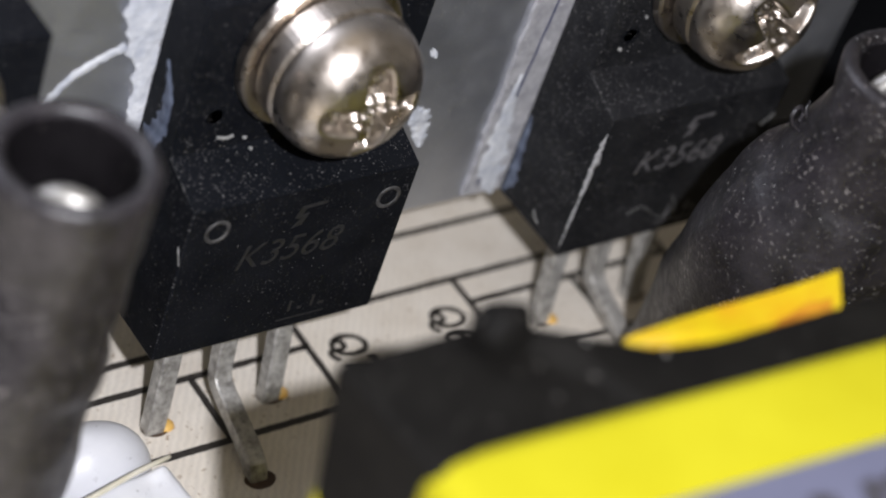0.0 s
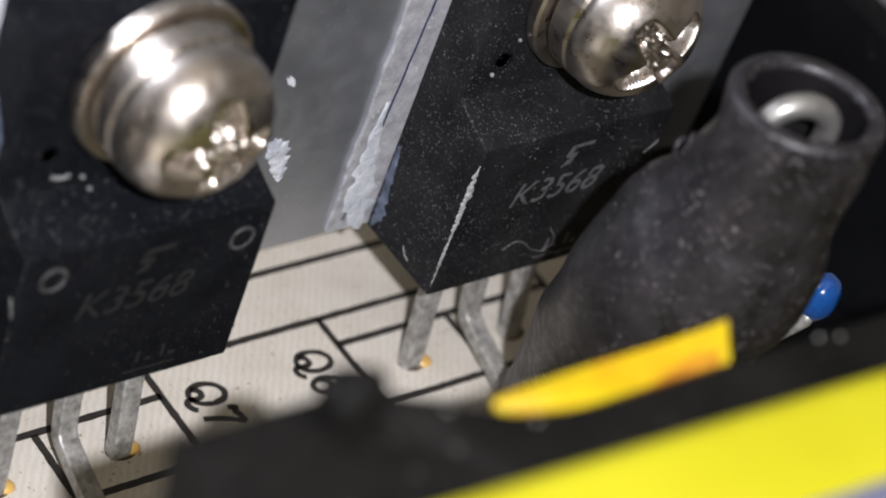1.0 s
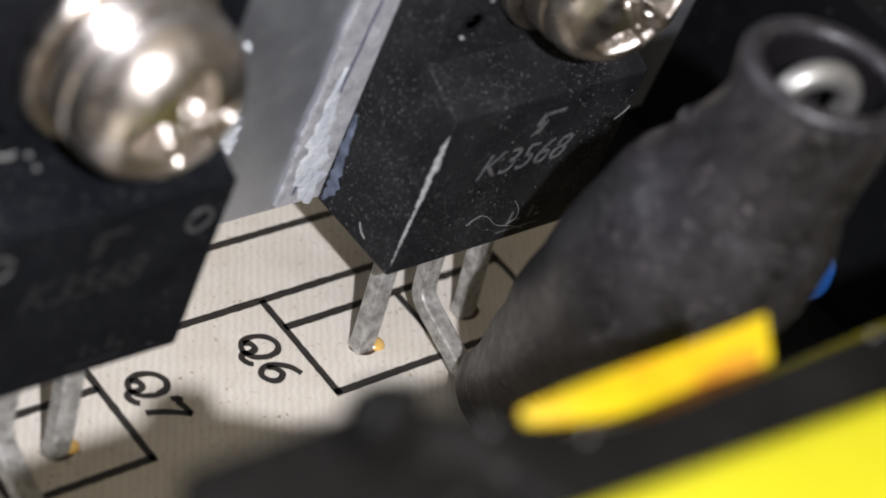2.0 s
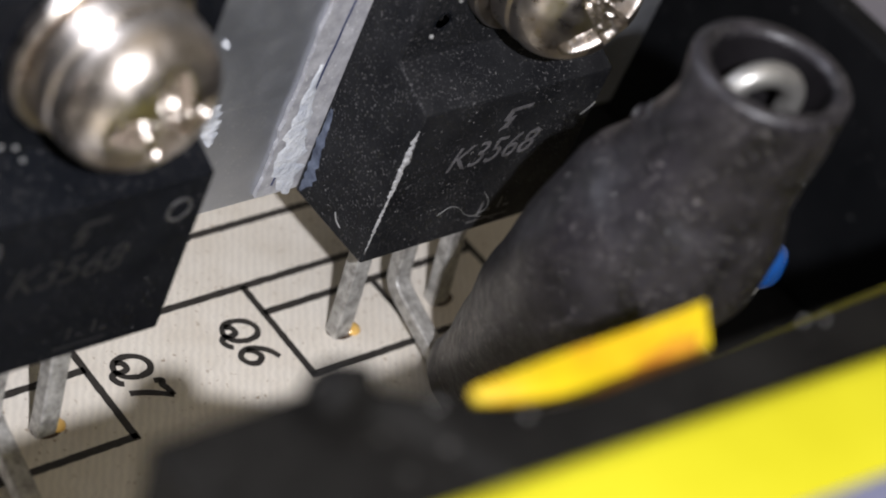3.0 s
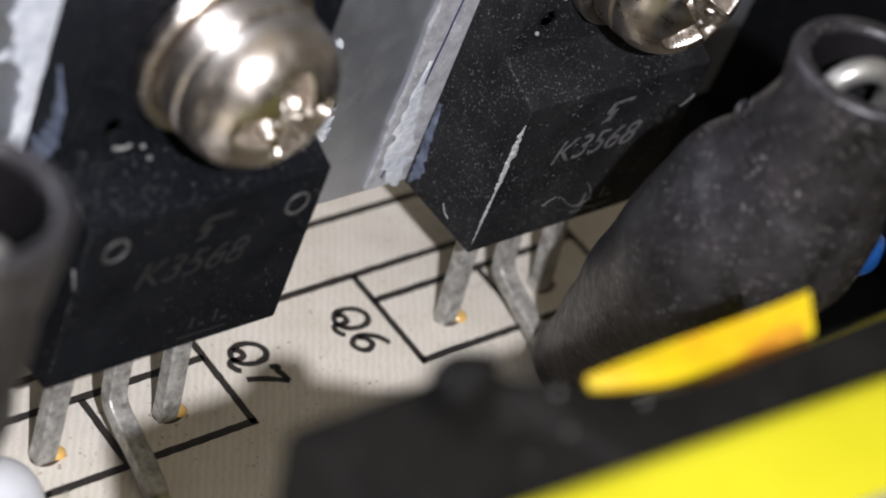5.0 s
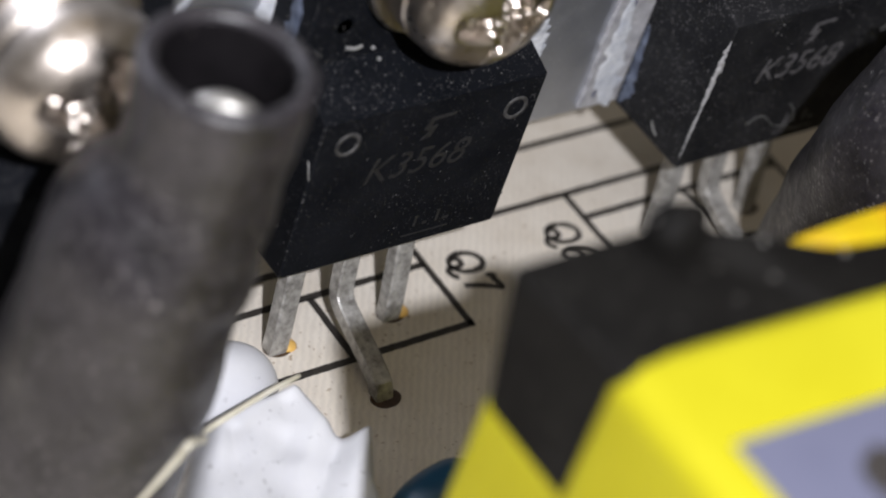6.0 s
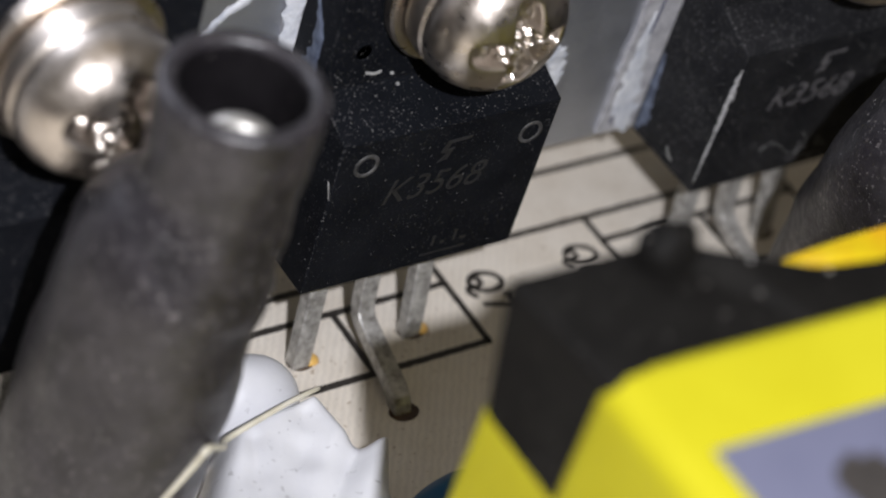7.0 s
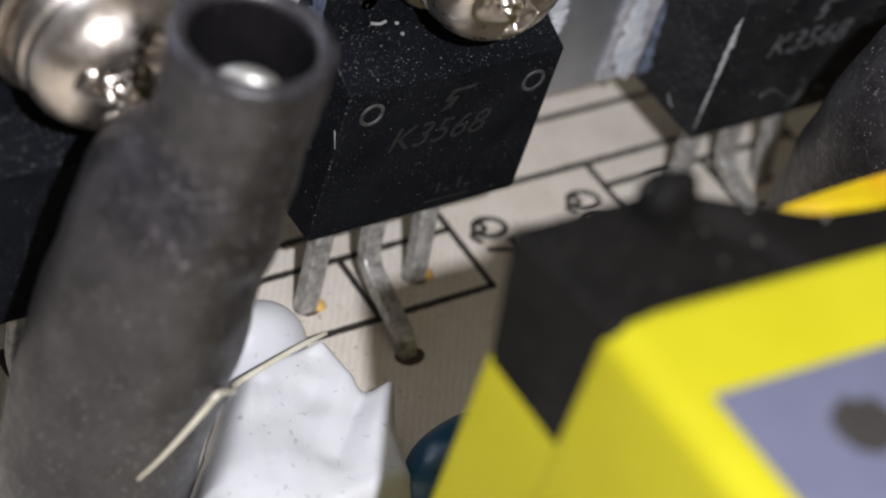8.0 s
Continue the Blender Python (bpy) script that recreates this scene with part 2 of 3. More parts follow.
for text, x, y in (("Q7", 0.95, 3.68), ("Q6", 6.25, 3.72)):
    along = 0.0
    for sign in text:
        glyph = bmesh.new()
        for stroke in STROKES[sign]:
            # the print reads towards minus y, its upper side towards plus x
            pts = smooth_line([(x + 1.68 * v, y - along - 1.62 * u - 0.14 * v, 0.012) for u, v in stroke], 6 * len(stroke))
            pen = swept(pts, lambda i, n: [(h, w * (0.128 + 0.03 * noise.noise((pts[i].x * 2, pts[i].y * 2, 1.0)))) for w, h in ((-1, -0.012), (1, -0.012), (1, 0.012), (-1, 0.012))], up=(0, 0, 1))
            me = bpy.data.meshes.new("stroke")
            pen.to_mesh(me)
            pen.free()
            glyph.from_mesh(me)
            bpy.data.meshes.remove(me)
        part("printed_code", glyph, INK, board)
        along += 1.36 if sign == "Q" else 1.1

part_floor = part("case_floor", block(-90, 60, -75, 60, -6.5, -5, 0.1, 1), CASE)
tagged(part_floor, "black plastic floor of the equipment case", "floor", kind="structure")
wall_case = part("case_wall", block(40, 41.8, -75, 60, -5, 9, 0.4), CASE)
tagged(wall_case, "low black plastic wall of the equipment case", "wall", kind="structure")
for x, y in ((-88, -73), (-88, 43), (25, -73), (25, 43)):
    post = part("standoff", turned([(2, -5), (2, -1.6)], 16, at=(x, y, 0)), CASE)
    tagged(post, "black plastic stand-off holding up the circuit board", "stand-off", "stand-offs under the board")
bench = part("bench", block(-600, 600, -600, 600, -30, -6.5), BENCH)
tagged(bench, "grey workbench under the open case", "bench", kind="structure")

# ---- heat sink ----
sink = part("heat_sink", block(-62, 27.8, 5.2, 8.2, 5.15, 52, 0.12), ALUMINIUM)
tagged(sink, "dull aluminium heat sink plate standing behind the transistors", "heat sink")
for x in (-55, -45, 24):
    part("foot_pin", block(x - 1, x + 1, 6.2, 7.2, -1.6, 5.2, 0.1), ALUMINIUM, sink)


# ---- transistors ----
def transistor():
    """A full-pack power transistor, its bottom middle at the origin: 10 wide, front towards minus y."""
    ob = thing("transistor", (0, 0, 0), "black epoxy power transistor with dusty face and grey type marking", "transistor", "transistors on the heat sink")
    side = [(0.65, 5.4), (0.65, 13.05), (2.75, 13.85), (2.75, 20.7), (5.0, 20.7), (5.0, 5.4)]
    bm = prism(side, -5, 5, "x", 0.09, 2)
    part("body", bm, EPOXY, ob)
    for x, z in ((-3.72, 11.82), (3.95, 11.6)):
        ring = [(0.47 + 0.085 * math.cos(a), 0.05 * math.sin(a)) for a in [2 * math.pi * k / 8 for k in range(8)]]
        rows = [[Vector((x + r * math.cos(t), 0.64 - h, z + r * math.sin(t))) for r, h in ring] for t in [2 * math.pi * k / 28 for k in range(29)]]
        part("mould_mark", loft(rows, caps=False), RING, ob)
    for x in (-3.55, 3.6):
        part("mould_pit", turned([(0.45, 0), (0.45, 0.03), (0.38, 0.03), (0.3, -0.02)], 20, "y", (x, 2.75, 15.5)), EPOXY, ob)
    letters("type_marking", "K3568", 1.75, MARKING, Matrix.Translation((-2.55, 0.64, 9.45)) @ Matrix.Rotation(radians(90), 4, "X"), ob, shear=0.28, thin=-0.008)
    logo = prism([(-0.35, 11.1), (0.1, 11.2), (0.3, 11.75), (0.0, 11.7), (0.1, 12.0), (1.0, 12.05), (1.05, 12.2), (-0.1, 12.15), (-0.3, 11.6), (0.0, 11.5)], 0.625, 0.66, "y")
    part("maker_mark", logo, MARKING, ob)
    for k, (x0, w, h) in enumerate(((0.8, 0.12, 0.55), (1.25, 0.2, 0.14), (1.85, 0.12, 0.6), (2.2, 0.3, 0.12))):
        part("date_bar", block(x0, x0 + w, 0.63, 0.66, 6.35, 6.35 + h), MARKING, ob)
    part("date_bar", block(0.4, 2.6, 0.63, 0.66, 5.9, 5.97), MARKING, ob)

    def flat(w, d):
        return lambda i, n: [(-w, -d), (-w * 0.8, -d * 1.15), (w * 0.8, -d * 1.15), (w, -d), (w, d), (w * 0.8, d * 1.15), (-w * 0.8, d * 1.15), (-w, d)]
    for x, shift in ((-2.54, -0.72), (2.54, -0.36)):
        pts = smooth_line([(x, 2.75, 5.6), (x + 0.2 * shift, 2.55, 4.2), (x + 0.6 * shift, 2.05, 2.2), (x + 0.95 * shift, 1.62, 0.4), (x + shift, 1.55, -1.4)], 14)
        part("lead", swept(pts, flat(0.42, 0.28)), TIN, ob, smooth=False)
    pts = smooth_line([(0, 2.75, 5.6), (-0.08, 2.55, 4.0), (-0.2, 2.25, 2.4), (-0.26, 1.85, 1.5), (-0.32, 0.5, 1.05), (-0.42, -1.2, 0.62), (-0.46, -1.95, 0.1), (-0.47, -2.15, -1.4)], 26)
    part("lead", swept(pts, flat(0.40, 0.27)), TIN, ob)
    return ob


first = transistor()
first.location = Vector((-5.35, 0, 0)) * MM
second = copy_thing(first, Matrix.Translation(Vector((14.3, 0, 0)) * MM))
third = copy_thing(first, Matrix.Translation(Vector((-21.3, 0, 0)) * MM))
for o in list(second.children):
    if o.name.split(".")[0] == "mould_mark":
        bpy.data.objects.remove(o)
# fainter copy of the marking grey: the weak torch angle is in its colour
for o in first.children:
    if o.name.split(".")[0] in ("type_marking", "maker_mark", "date_bar"):
        o.data = o.data.copy()
        o.data.materials[0] = FAINT
for o in second.children:
    if o.name.split(".")[0] == "body":
        o.data = o.data.copy()
        o.data.materials[0] = DUSTY_EPOXY
tagged(second, "black epoxy power transistor with white paste along one edge")
for o in list(third.children):
    if o.name.split(".")[0] in ("type_marking", "maker_mark", "date_bar"):
        bpy.data.objects.remove(o)
tagged(third, "black epoxy power transistor standing behind a grey-black sleeve")

# lead holes are flat discs; the darkness inside them is only their colour
for x, y in ((-8.42, 1.6), (-2.95, 1.6), (-5.72, -2.2), (11.25, 1.6), (16.75, 1.6), (13.95, -2.2), (-24.4, 1.6), (-18.9, 1.6), (-21.65, -2.2)):
    rim = [(x + 0.68 * (1 + 0.12 * noise.noise((math.cos(a), math.sin(a), x))) * math.cos(a), y + 0.5 * (1 + 0.12 * noise.noise((math.sin(a), math.cos(a), y))) * math.sin(a)) for a in [2 * math.pi * k / 24 for k in range(24)]]
    part("lead_hole", prism(rim, -0.02, 0.012), HOLE, board)
for x, y in ((-8.05, 1.58), (-2.6, 1.6), (11.72, 1.5), (-18.5, 1.55)):
    bm = bmesh.new()
    bmesh.ops.create_icosphere(bm, subdivisions=2, radius=1)
    for v in bm.verts:
        v.co = Vector((x + 0.06 + v.co.x * 0.40, y + v.co.y * 0.38, 0.02 + v.co.z * 0.18))
    bead = part("flux_bead", bm, FLUX, smooth=True)
    tagged(bead, "amber bead of flux in a lead hole", "flux", "flux beads on the board")

# grey insulator sheets between transistors and heat sink
for x, w0, w1 in ((-5.35, -5.6, 5.3), (14.3, -7.0, 6.4), (-21.3, -5.4, 5.2)):
    outline = []
    n = 34
    for k in range(n):
        outline.append((x + w0 + 0.16 * noise.noise((k * 0.9, x, 0)), 5.5 + 16.5 * k / (n - 1)))
    for k in range(n):
        outline.append((x + w1 + 0.16 * noise.noise((k * 0.9, x, 9)), 22.0 - 16.5 * k / (n - 1)))
    pad = part("insulating_pad", prism(outline, 5.005, 5.19, "y"), PAD)
    tagged(pad, "thin grey dusty insulating pad behind a transistor", "insulating pad", "pads on the heat sink")
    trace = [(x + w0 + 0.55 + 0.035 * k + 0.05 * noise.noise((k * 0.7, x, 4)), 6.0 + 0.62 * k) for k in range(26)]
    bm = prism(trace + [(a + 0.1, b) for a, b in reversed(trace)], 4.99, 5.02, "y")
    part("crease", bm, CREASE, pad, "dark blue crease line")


# ---- screws with washers ----
def screw():
    ob = thing("screw", (0, 0, 0), "nickel-plated cross-head screw with spring washer", "screw", "transistor screws")
    part("flat_washer", turned([(1.7, 0), (3.24, 0), (3.34, 0.12), (3.34, 0.5), (3.24, 0.62), (1.7, 0.62)], 56, "y"), NICKEL, ob, smooth=False)
    rows = []
    for k in range(65):
        a = 0.12 + (2 * math.pi - 0.18) * k / 64
        lift = 0.64 + 0.16 * k / 64
        sec = [(2.0, 0), (2.8, 0), (2.92, 0.14), (2.92, 1.0), (2.8, 1.14), (2.0, 1.14)]
        rows.append([Vector((r * math.cos(a), -(h + lift), r * math.sin(a))) for r, h in sec])
    part("spring_washer", loft(rows), NICKEL, ob)
    R, H, base = 2.9, 2.35, 1.98
    bm = bmesh.new()
    segs, rad = 144, 54
    grid = []
    for i in range(rad + 1):
        r = R * (i / rad) ** 0.85
        ring = []
        for k in range(segs):
            a = 2 * math.pi * k / segs
            h = base + H * max(0.0, 1 - (r / R) ** 2.4) ** 0.48
            u, v = r * math.cos(a), r * math.sin(a)
            c, s = math.cos(0.06), math.sin(0.06)
            u, v = u * c + v * s, -u * s + v * c
            arm = min(((u / 1.95) ** 4 + (v / 0.58) ** 4) ** 0.25, ((v / 1.95) ** 4 + (u / 0.58) ** 4) ** 0.25)
            deep = min(1.0, max(0.0, (1.08 - arm) / 0.22))
            deep = deep * deep * (3 - 2 * deep)
            h -= deep * max(0.0, 1.3 - 0.45 * r) * (1 + 0.35 * noise.noise((u * 3.1, v * 3.1, 2.0))) + 0.02 * noise.noise((u * 2.2, v * 2.2, 6.0))
            ring.append(bm.verts.new((r * math.cos(a), -h, r * math.sin(a))))
            if i == 0:
                break
        grid.append(ring)
    for k in range(segs):
        bm.faces.new((grid[0][0], grid[1][k], grid[1][(k + 1) % segs]))
    for a, b in zip(grid[1:], grid[2:]):
        for k in range(segs):
            j = (k + 1) % segs
            bm.faces.new((a[k], b[k], b[j], a[j]))
    rim = [bm.verts.new((v.co.x * 0.97, -base + 0.12, v.co.z * 0.97)) for v in grid[-1]]
    for k in range(segs):
        j = (k + 1) % segs
        bm.faces.new((grid[-1][k], rim[k], rim[j], grid[-1][j]))
    bm.faces.new(rim)
    part("head", bm, NICKEL, ob, smooth=True)
    part("shank", turned([(1.45, -2.5), (1.45, 2.2)], 20, "y"), NICKEL, ob)
    return ob


screw_one = screw()
screw_one.location = Vector((-5.4, 2.74, 18.2)) * MM
for x, z, turn in ((14.3, 18.2, 50), (-21.3, 18.2, 18)):
    copy_thing(screw_one, Matrix.Translation(Vector((x, 2.74, z)) * MM) @ Matrix.Rotation(radians(turn), 4, "Y"))


# ---- thermal paste ----
def smear(points, plane_y, thick, seed, label, side_x=None, material=None):
    """An uneven flat dab of paste on an upright face: points of (x, z, half width), or of (y, z, half width) on a side face at side_x."""
    line_ = smooth_line([(x, z, w) for x, z, w in points], 30)
    left, right = [], []
    for k, p in enumerate(line_):
        q0, q1 = line_[max(k - 1, 0)], line_[min(k + 1, 29)]
        d = Vector((q1.x - q0.x, q1.y - q0.y)).normalized()
        nrm = Vector((-d.y, d.x))
        for rim, sgn in ((left, 1), (right, -1)):
            w = abs(p.z) * (1 + 0.75 * noise.noise((k * 0.55, seed * 7.3, sgn * 3.0)))
            rim.append((p.x + sgn * nrm.x * w, p.y + sgn * nrm.y * w))
    bm = bmesh.new()
    rows = []
    for (a, b), (c, d) in zip(left, right):
        row = []
        for j in range(7):
            t = j / 6
            x, z = a + (c - a) * t, b + (d - b) * t
            h = thick * (math.sin(math.pi * t) ** 0.6) * (0.7 + 0.6 * noise.noise((x * 1.7, z * 1.7, seed))) if 0 < j < 6 else 0
            row.append(bm.verts.new((x, plane_y - max(h, 0), z) if side_x is None else (side_x - max(h, 0), x, z)))
        rows.append(row)
    for a, b in zip(rows, rows[1:]):
        for j in range(6):
            bm.faces.new((a[j], a[j + 1], b[j + 1], b[j]))
    ob = part("thermal_paste", bm, material or PASTE, smooth=True)
    return tagged(ob, label, "thermal paste", "dabs of thermal paste")


smear([(8.95, 5.3, 0.12), (8.5, 6.4, 0.62), (8.3, 7.8, 0.66), (8.1, 9.2, 0.42), (8.0, 10.6, 0.24), (8.0, 12.2, 0.1)], 4.995, 0.07, 1, "thick white thermal paste squeezed out beside a transistor")
smear([(7.7, 6.3, 0.1), (7.6, 7.4, 0.26), (7.5, 8.6, 0.12)], 5.2, 0.1, 2, "thin white thermal paste streaks on the heat sink")
smear([(2.9, 11.3, 0.15), (3.4, 10.6, 0.5), (3.8, 9.6, 0.35), (3.9, 9.0, 0.08)], 5.2, 0.12, 3, "white thermal paste dab on the heat sink")
smear([(2.7, 14.4, 0.08), (2.95, 14.1, 0.14), (3.1, 13.9, 0.05)], 5.2, 0.1, 4, "small white thermal paste fleck on the heat sink")
smear([(-10.5, 12.6, 0.3), (-10.55, 14.2, 0.45), (-10.7, 16.2, 0.55), (-10.95, 18.4, 0.85), (-11.1, 20.8, 1.05)], 5.0, 0.1, 5, "broad white thermal paste strip beside a transistor")
smear([(-14.7, 14.9, 0.1), (-13.7, 16.1, 0.2), (-12.8, 16.75, 0.2), (-11.6, 17.3, 0.22)], 5.2, 0.05, 6, "white thermal paste streak wiped over the heat sink")
smear([(4.6, 12.6, 0.3), (4.1, 13.8, 0.5), (3.7, 15.0, 0.32), (3.9, 16.3, 0.2), (4.3, 17.2, 0.08)], 0, 0.05, 8, "thin bluish smear of thermal paste on a transistor's side", -10.352, THIN_PASTE)
smear([(4.75, 5.6, 0.1), (4.55, 6.6, 0.28), (4.7, 8.2, 0.2), (4.8, 9.8, 0.1)], 0, 0.04, 9, "thin bluish smear of thermal paste on a transistor's side", 9.297, THIN_PASTE)
# paste on the upright front edge of one transistor
dab_rng = random.Random(12)
bm = bmesh.new()
for k in range(210):
    t = (k + dab_rng.random()) / 210
    z = 12.25 - 6.2 * t
    r = 0.03 + 0.09 * math.exp(-((t - 0.2) / 0.12) ** 2) + 0.05 * math.exp(-((t - 0.42) / 0.12) ** 2) + 0.03 * math.exp(-((t - 0.75) / 0.1) ** 2)
    r *= dab_rng.uniform(0.45, 1.15)
    side = dab_rng.uniform(-1.0, 1.0) * r
    made = bmesh.ops.create_icosphere(bm, subdivisions=2, radius=1)["verts"]
    for v in made:
        q = v.co * (1 + 0.4 * noise.noise(v.co * 1.7 + Vector((k * 3.1, 0, 0))))
        v.co = Vector((9.33 + side + q.x * r, 0.67 + max(0.0, -side) * 0.5 + q.y * r * 0.55, z + q.z * r * dab_rng.uniform(1.2, 1.3)))
dab = part("thermal_paste", bm, EDGE_PASTE, smooth=True)
tagged(dab, "white thermal paste streak along a transistor edge", "thermal paste", kind="stuff")


# ---- sleeved parts ----
def sleeve(parent, centres, radii, seed, up):
    """A shrunk sleeve with an open upper end: lines of centres and radii from the foot to the rim."""
    n = 56
    pts = smooth_line(centres, n)
    rads = [p.x for p in smooth_line([(r, 0, 0) for r in radii], n)]
    segs = 56
    rings = []
    for i, p in enumerate(pts):
        t = (pts[min(i + 1, n - 1)] - pts[max(i - 1, 0)]).normalized()
        u = Vector(up)
        u = (u - t * u.dot(t)).normalized()
        v = t.cross(u)
        ring = []
        for k in range(segs):
            a = 2 * math.pi * k / segs
            d = u * math.cos(a) + v * math.sin(a)
            q = p + d * rads[i]
            fade = 0.25 if i > n - 6 else 1.0
            ring.append(q + d * fade * (0.16 * noise.noise(q * 0.45 + Vector((seed, 0, 0))) + 0.05 * noise.noise(q * 1.6 + Vector((seed, 5, 0)))))
        rings.append(ring)
    t = (pts[-1] - pts[-3]).normalized()
    top, rim = pts[-1], rings[-1]
    for lift, r in ((0.16, 0.96), (0.22, 0.89), (0.17, 0.81), (0.0, 0.765), (-0.5, 0.75)):
        rings.append([top + (q - top) * r + t * lift for q in rim])
    # inner wall of the open end, in a blacker tone than the outside
    inner = [[top + (q - top) * r + t * lift for q in rim] for lift, r in ((-0.1, 0.758), (-0.55, 0.742), (-3.0, 0.72), (-6.0, 0.68))]
    part("sleeve", loft(rings, caps=False), SLEEVE, parent, smooth=True)
    inner_bm = loft(inner, caps=False)
    inner_bm.verts.ensure_lookup_table()
    inner_bm.faces.new(inner_bm.verts[-segs:])
    part("lining", inner_bm, BORE, parent, "black inside of the sleeve", smooth=True)


def wire_loop(foot, top, across, half, radius=0.42):
    f, t, a = Vector(foot), Vector(top), Vector(across).normalized()
    pts = [f - a * half, t - a * half + (f - t).normalized() * 1.6]
    for k in range(9):
        ang = math.pi * k / 8
        pts.append(t - a * half * math.cos(ang) + (t - f).normalized() * (half * math.sin(ang) - half) * 0.95)
    pts += [t + a * half + (f - t).normalized() * 1.6, f + a * half]
    return swept(smooth_line(pts, 60), circle_shape(radius, 14), up=a.cross((t - f).normalized()))


left_part = thing("sleeved_component", (0, 0, 0), "upright component in a dusty grey-black shrink sleeve with wire loop", "component", "sleeved components")
sleeve(left_part, [(-21.4, -4.25, 0), (-21.5, -4.25, 5), (-21.22, -4.38, 10), (-21.0, -4.5, 14.2), (-20.75, -4.7, 16.4), (-20.3, -4.97, 18.0), (-20.1, -5.1, 19.3), (-20.05, -5.1, 20.6), (-20.05, -5.08, 23.0)],
       [3.5, 3.62, 3.6, 3.46, 3.36, 2.83, 2.5, 2.56, 2.66], 3.0, (0.78, -0.62, 0))
part("wire_loop", wire_loop((-20.5, -6.0, 15), (-20.5, -6.05, 22.35), (0.78, -0.62, 0), 1.0, 0.42), WIRE, left_part, "bright tinned wire loop", smooth=True)

right_part = thing("sleeved_component", (0, 0, 0), "leaning component in a grey-black shrink sleeve with wire loop", "component", "sleeved components")
sleeve(right_part, [(14.15, -3.5, 1.2), (13.9, -4.25, 3), (12.05, -6.35, 8.65), (10.55, -8.5, 13.8), (10.62, -9.25, 16.2), (10.72, -9.68, 17.9), (10.68, -9.88, 19.7), (10.6, -10.2, 22), (10.5, -10.12, 24.0)],
       [2.3, 2.5, 3.15, 3.7, 3.85, 3.5, 2.92, 2.62, 2.7], 11.0, (0.78, -0.62, 0))
for x in (13.3, 15.3):
    part("lead", swept([(x, -4.0, 2.2), (x, -3.9, 0.8), (x, -3.9, -1.4)], circle_shape(0.35, 10)), TIN, right_part, smooth=True)
part("wire_loop", wire_loop((10.3, -10.0, 16), (10.2, -10.3, 24.2), (0.93, -0.35, 0), 1.25), WIRE, right_part, "bright tinned wire loop", smooth=True)
part("fray", swept(smooth_line([(8.7, -8.1, 20.0), (8.35, -7.8, 20.3), (8.3, -7.65, 20.7), (8.6, -7.6, 20.9), (8.8, -7.7, 20.6), (8.55, -7.85, 20.4)], 26), circle_shape(0.085, 8)), SLEEVE, right_part, smooth=True)
part("fray", swept(smooth_line([(8.95, -8.1, 20.2), (8.8, -7.75, 20.8), (9.0, -7.6, 21.1)], 14), circle_shape(lambda t: 0.08 - 0.05 * t, 8)), SLEEVE, right_part, smooth=True)

# ---- transformer ----
trafo = thing("transformer", (0, -30, 0), "black ferrite transformer wrapped in yellow tape with lilac label", "transformer")
trafo.location = (0, 0, 0)
core = prism([(-17.8, -20.4), (-17.8, -16.45), (-13.0, -16.5), (-11.2, -17.1), (-8.6, -18.5), (-6.5, -18.85), (26, -19.6), (26, -26), (-10, -22)], 19.6, 25.0, "z", 0.35, 3)
for v in core.verts:
    if v.co.z > 22 and v.co.y > -17.3:
        v.co.y, v.co.z = v.co.y + 0.9, v.co.z - 0.6
part("core", core, FERRITE, trafo, "black ferrite core end")


def skewed(bm):
    """The wrap sits askew on its core: it turns away and rises along x."""
    for v in bm.verts:
        k = v.co.x + 15
        v.co.y -= 0.115 * k
        v.co.z += 0.108 * k * v.co.z / 25.25
    return bm


part("tape", skewed(block(-17.85, 26, -50, -20.0, 0, 25.25, 0.75, 5)), TAPE, trafo, "glossy yellow tape wrap", smooth=False)
part("tape", block(-17.8, 26, -20.6, -16.4, 0, 20.1, 0.25, 3), TAPE, trafo, "yellow tape on the winding")
lab = part("label", skewed(block(-16.6, 20, -46, -23.5, 25.24, 25.32, 0.03, 1)), LILAC, trafo, "lilac paper label")
blot_rng = random.Random(9)
blot = bmesh.new()
for k in range(15):
    a, d = blot_rng.uniform(0, 6.28), 0.8 * blot_rng.random() ** 0.6
    if k == 0:
        d = 0.0
    cx, cy, r = -13.3 + d * math.cos(a), -25.8 + 1.1 * d * math.sin(a), blot_rng.uniform(0.25, 0.42) if k else 0.85
    low, top = [[blot.verts.new((cx + r * math.cos(q) * (1 + 0.3 * noise.noise((q, k, 0))), cy + r * math.sin(q), z + 0.0015 * k)) for q in [2 * math.pi * m / 12 for m in range(12)]] for z in (25.3, 25.36)]
    blot.faces.new(low), blot.faces.new(top)
    for m in range(12):
        blot.faces.new((low[m], low[m - 1], top[m - 1], top[m]))
part("print_blot", skewed(blot), INK, lab)
for x, y, lean in ((-9.6, -25.5, 0.5), (-8.7, -25.6, -0.2), (-7.8, -25.5, 0.4), (-6.9, -25.6, 0.0), (-6.1, -25.5, -0.5), (-4.9, -25.4, -0.4)):
    part("print_bar", skewed(prism([(x, y - 0.5), (x + 0.42, y - 0.5), (x + 0.42 + lean, y + 0.9), (x + lean, y + 0.9)], 25.3, 25.37)), INK, lab)
bm = bmesh.new()
bmesh.ops.create_icosphere(bm, subdivisions=3, radius=1)
for v in bm.verts:
    k = 1 + 0.2 * noise.noise(v.co * 1.5)
    v.co = Vector((-12.75 + v.co.x * 1.05 * k, -16.4 + v.co.y * 0.8 * k, 24.6 + v.co.z * 1.15 * k))
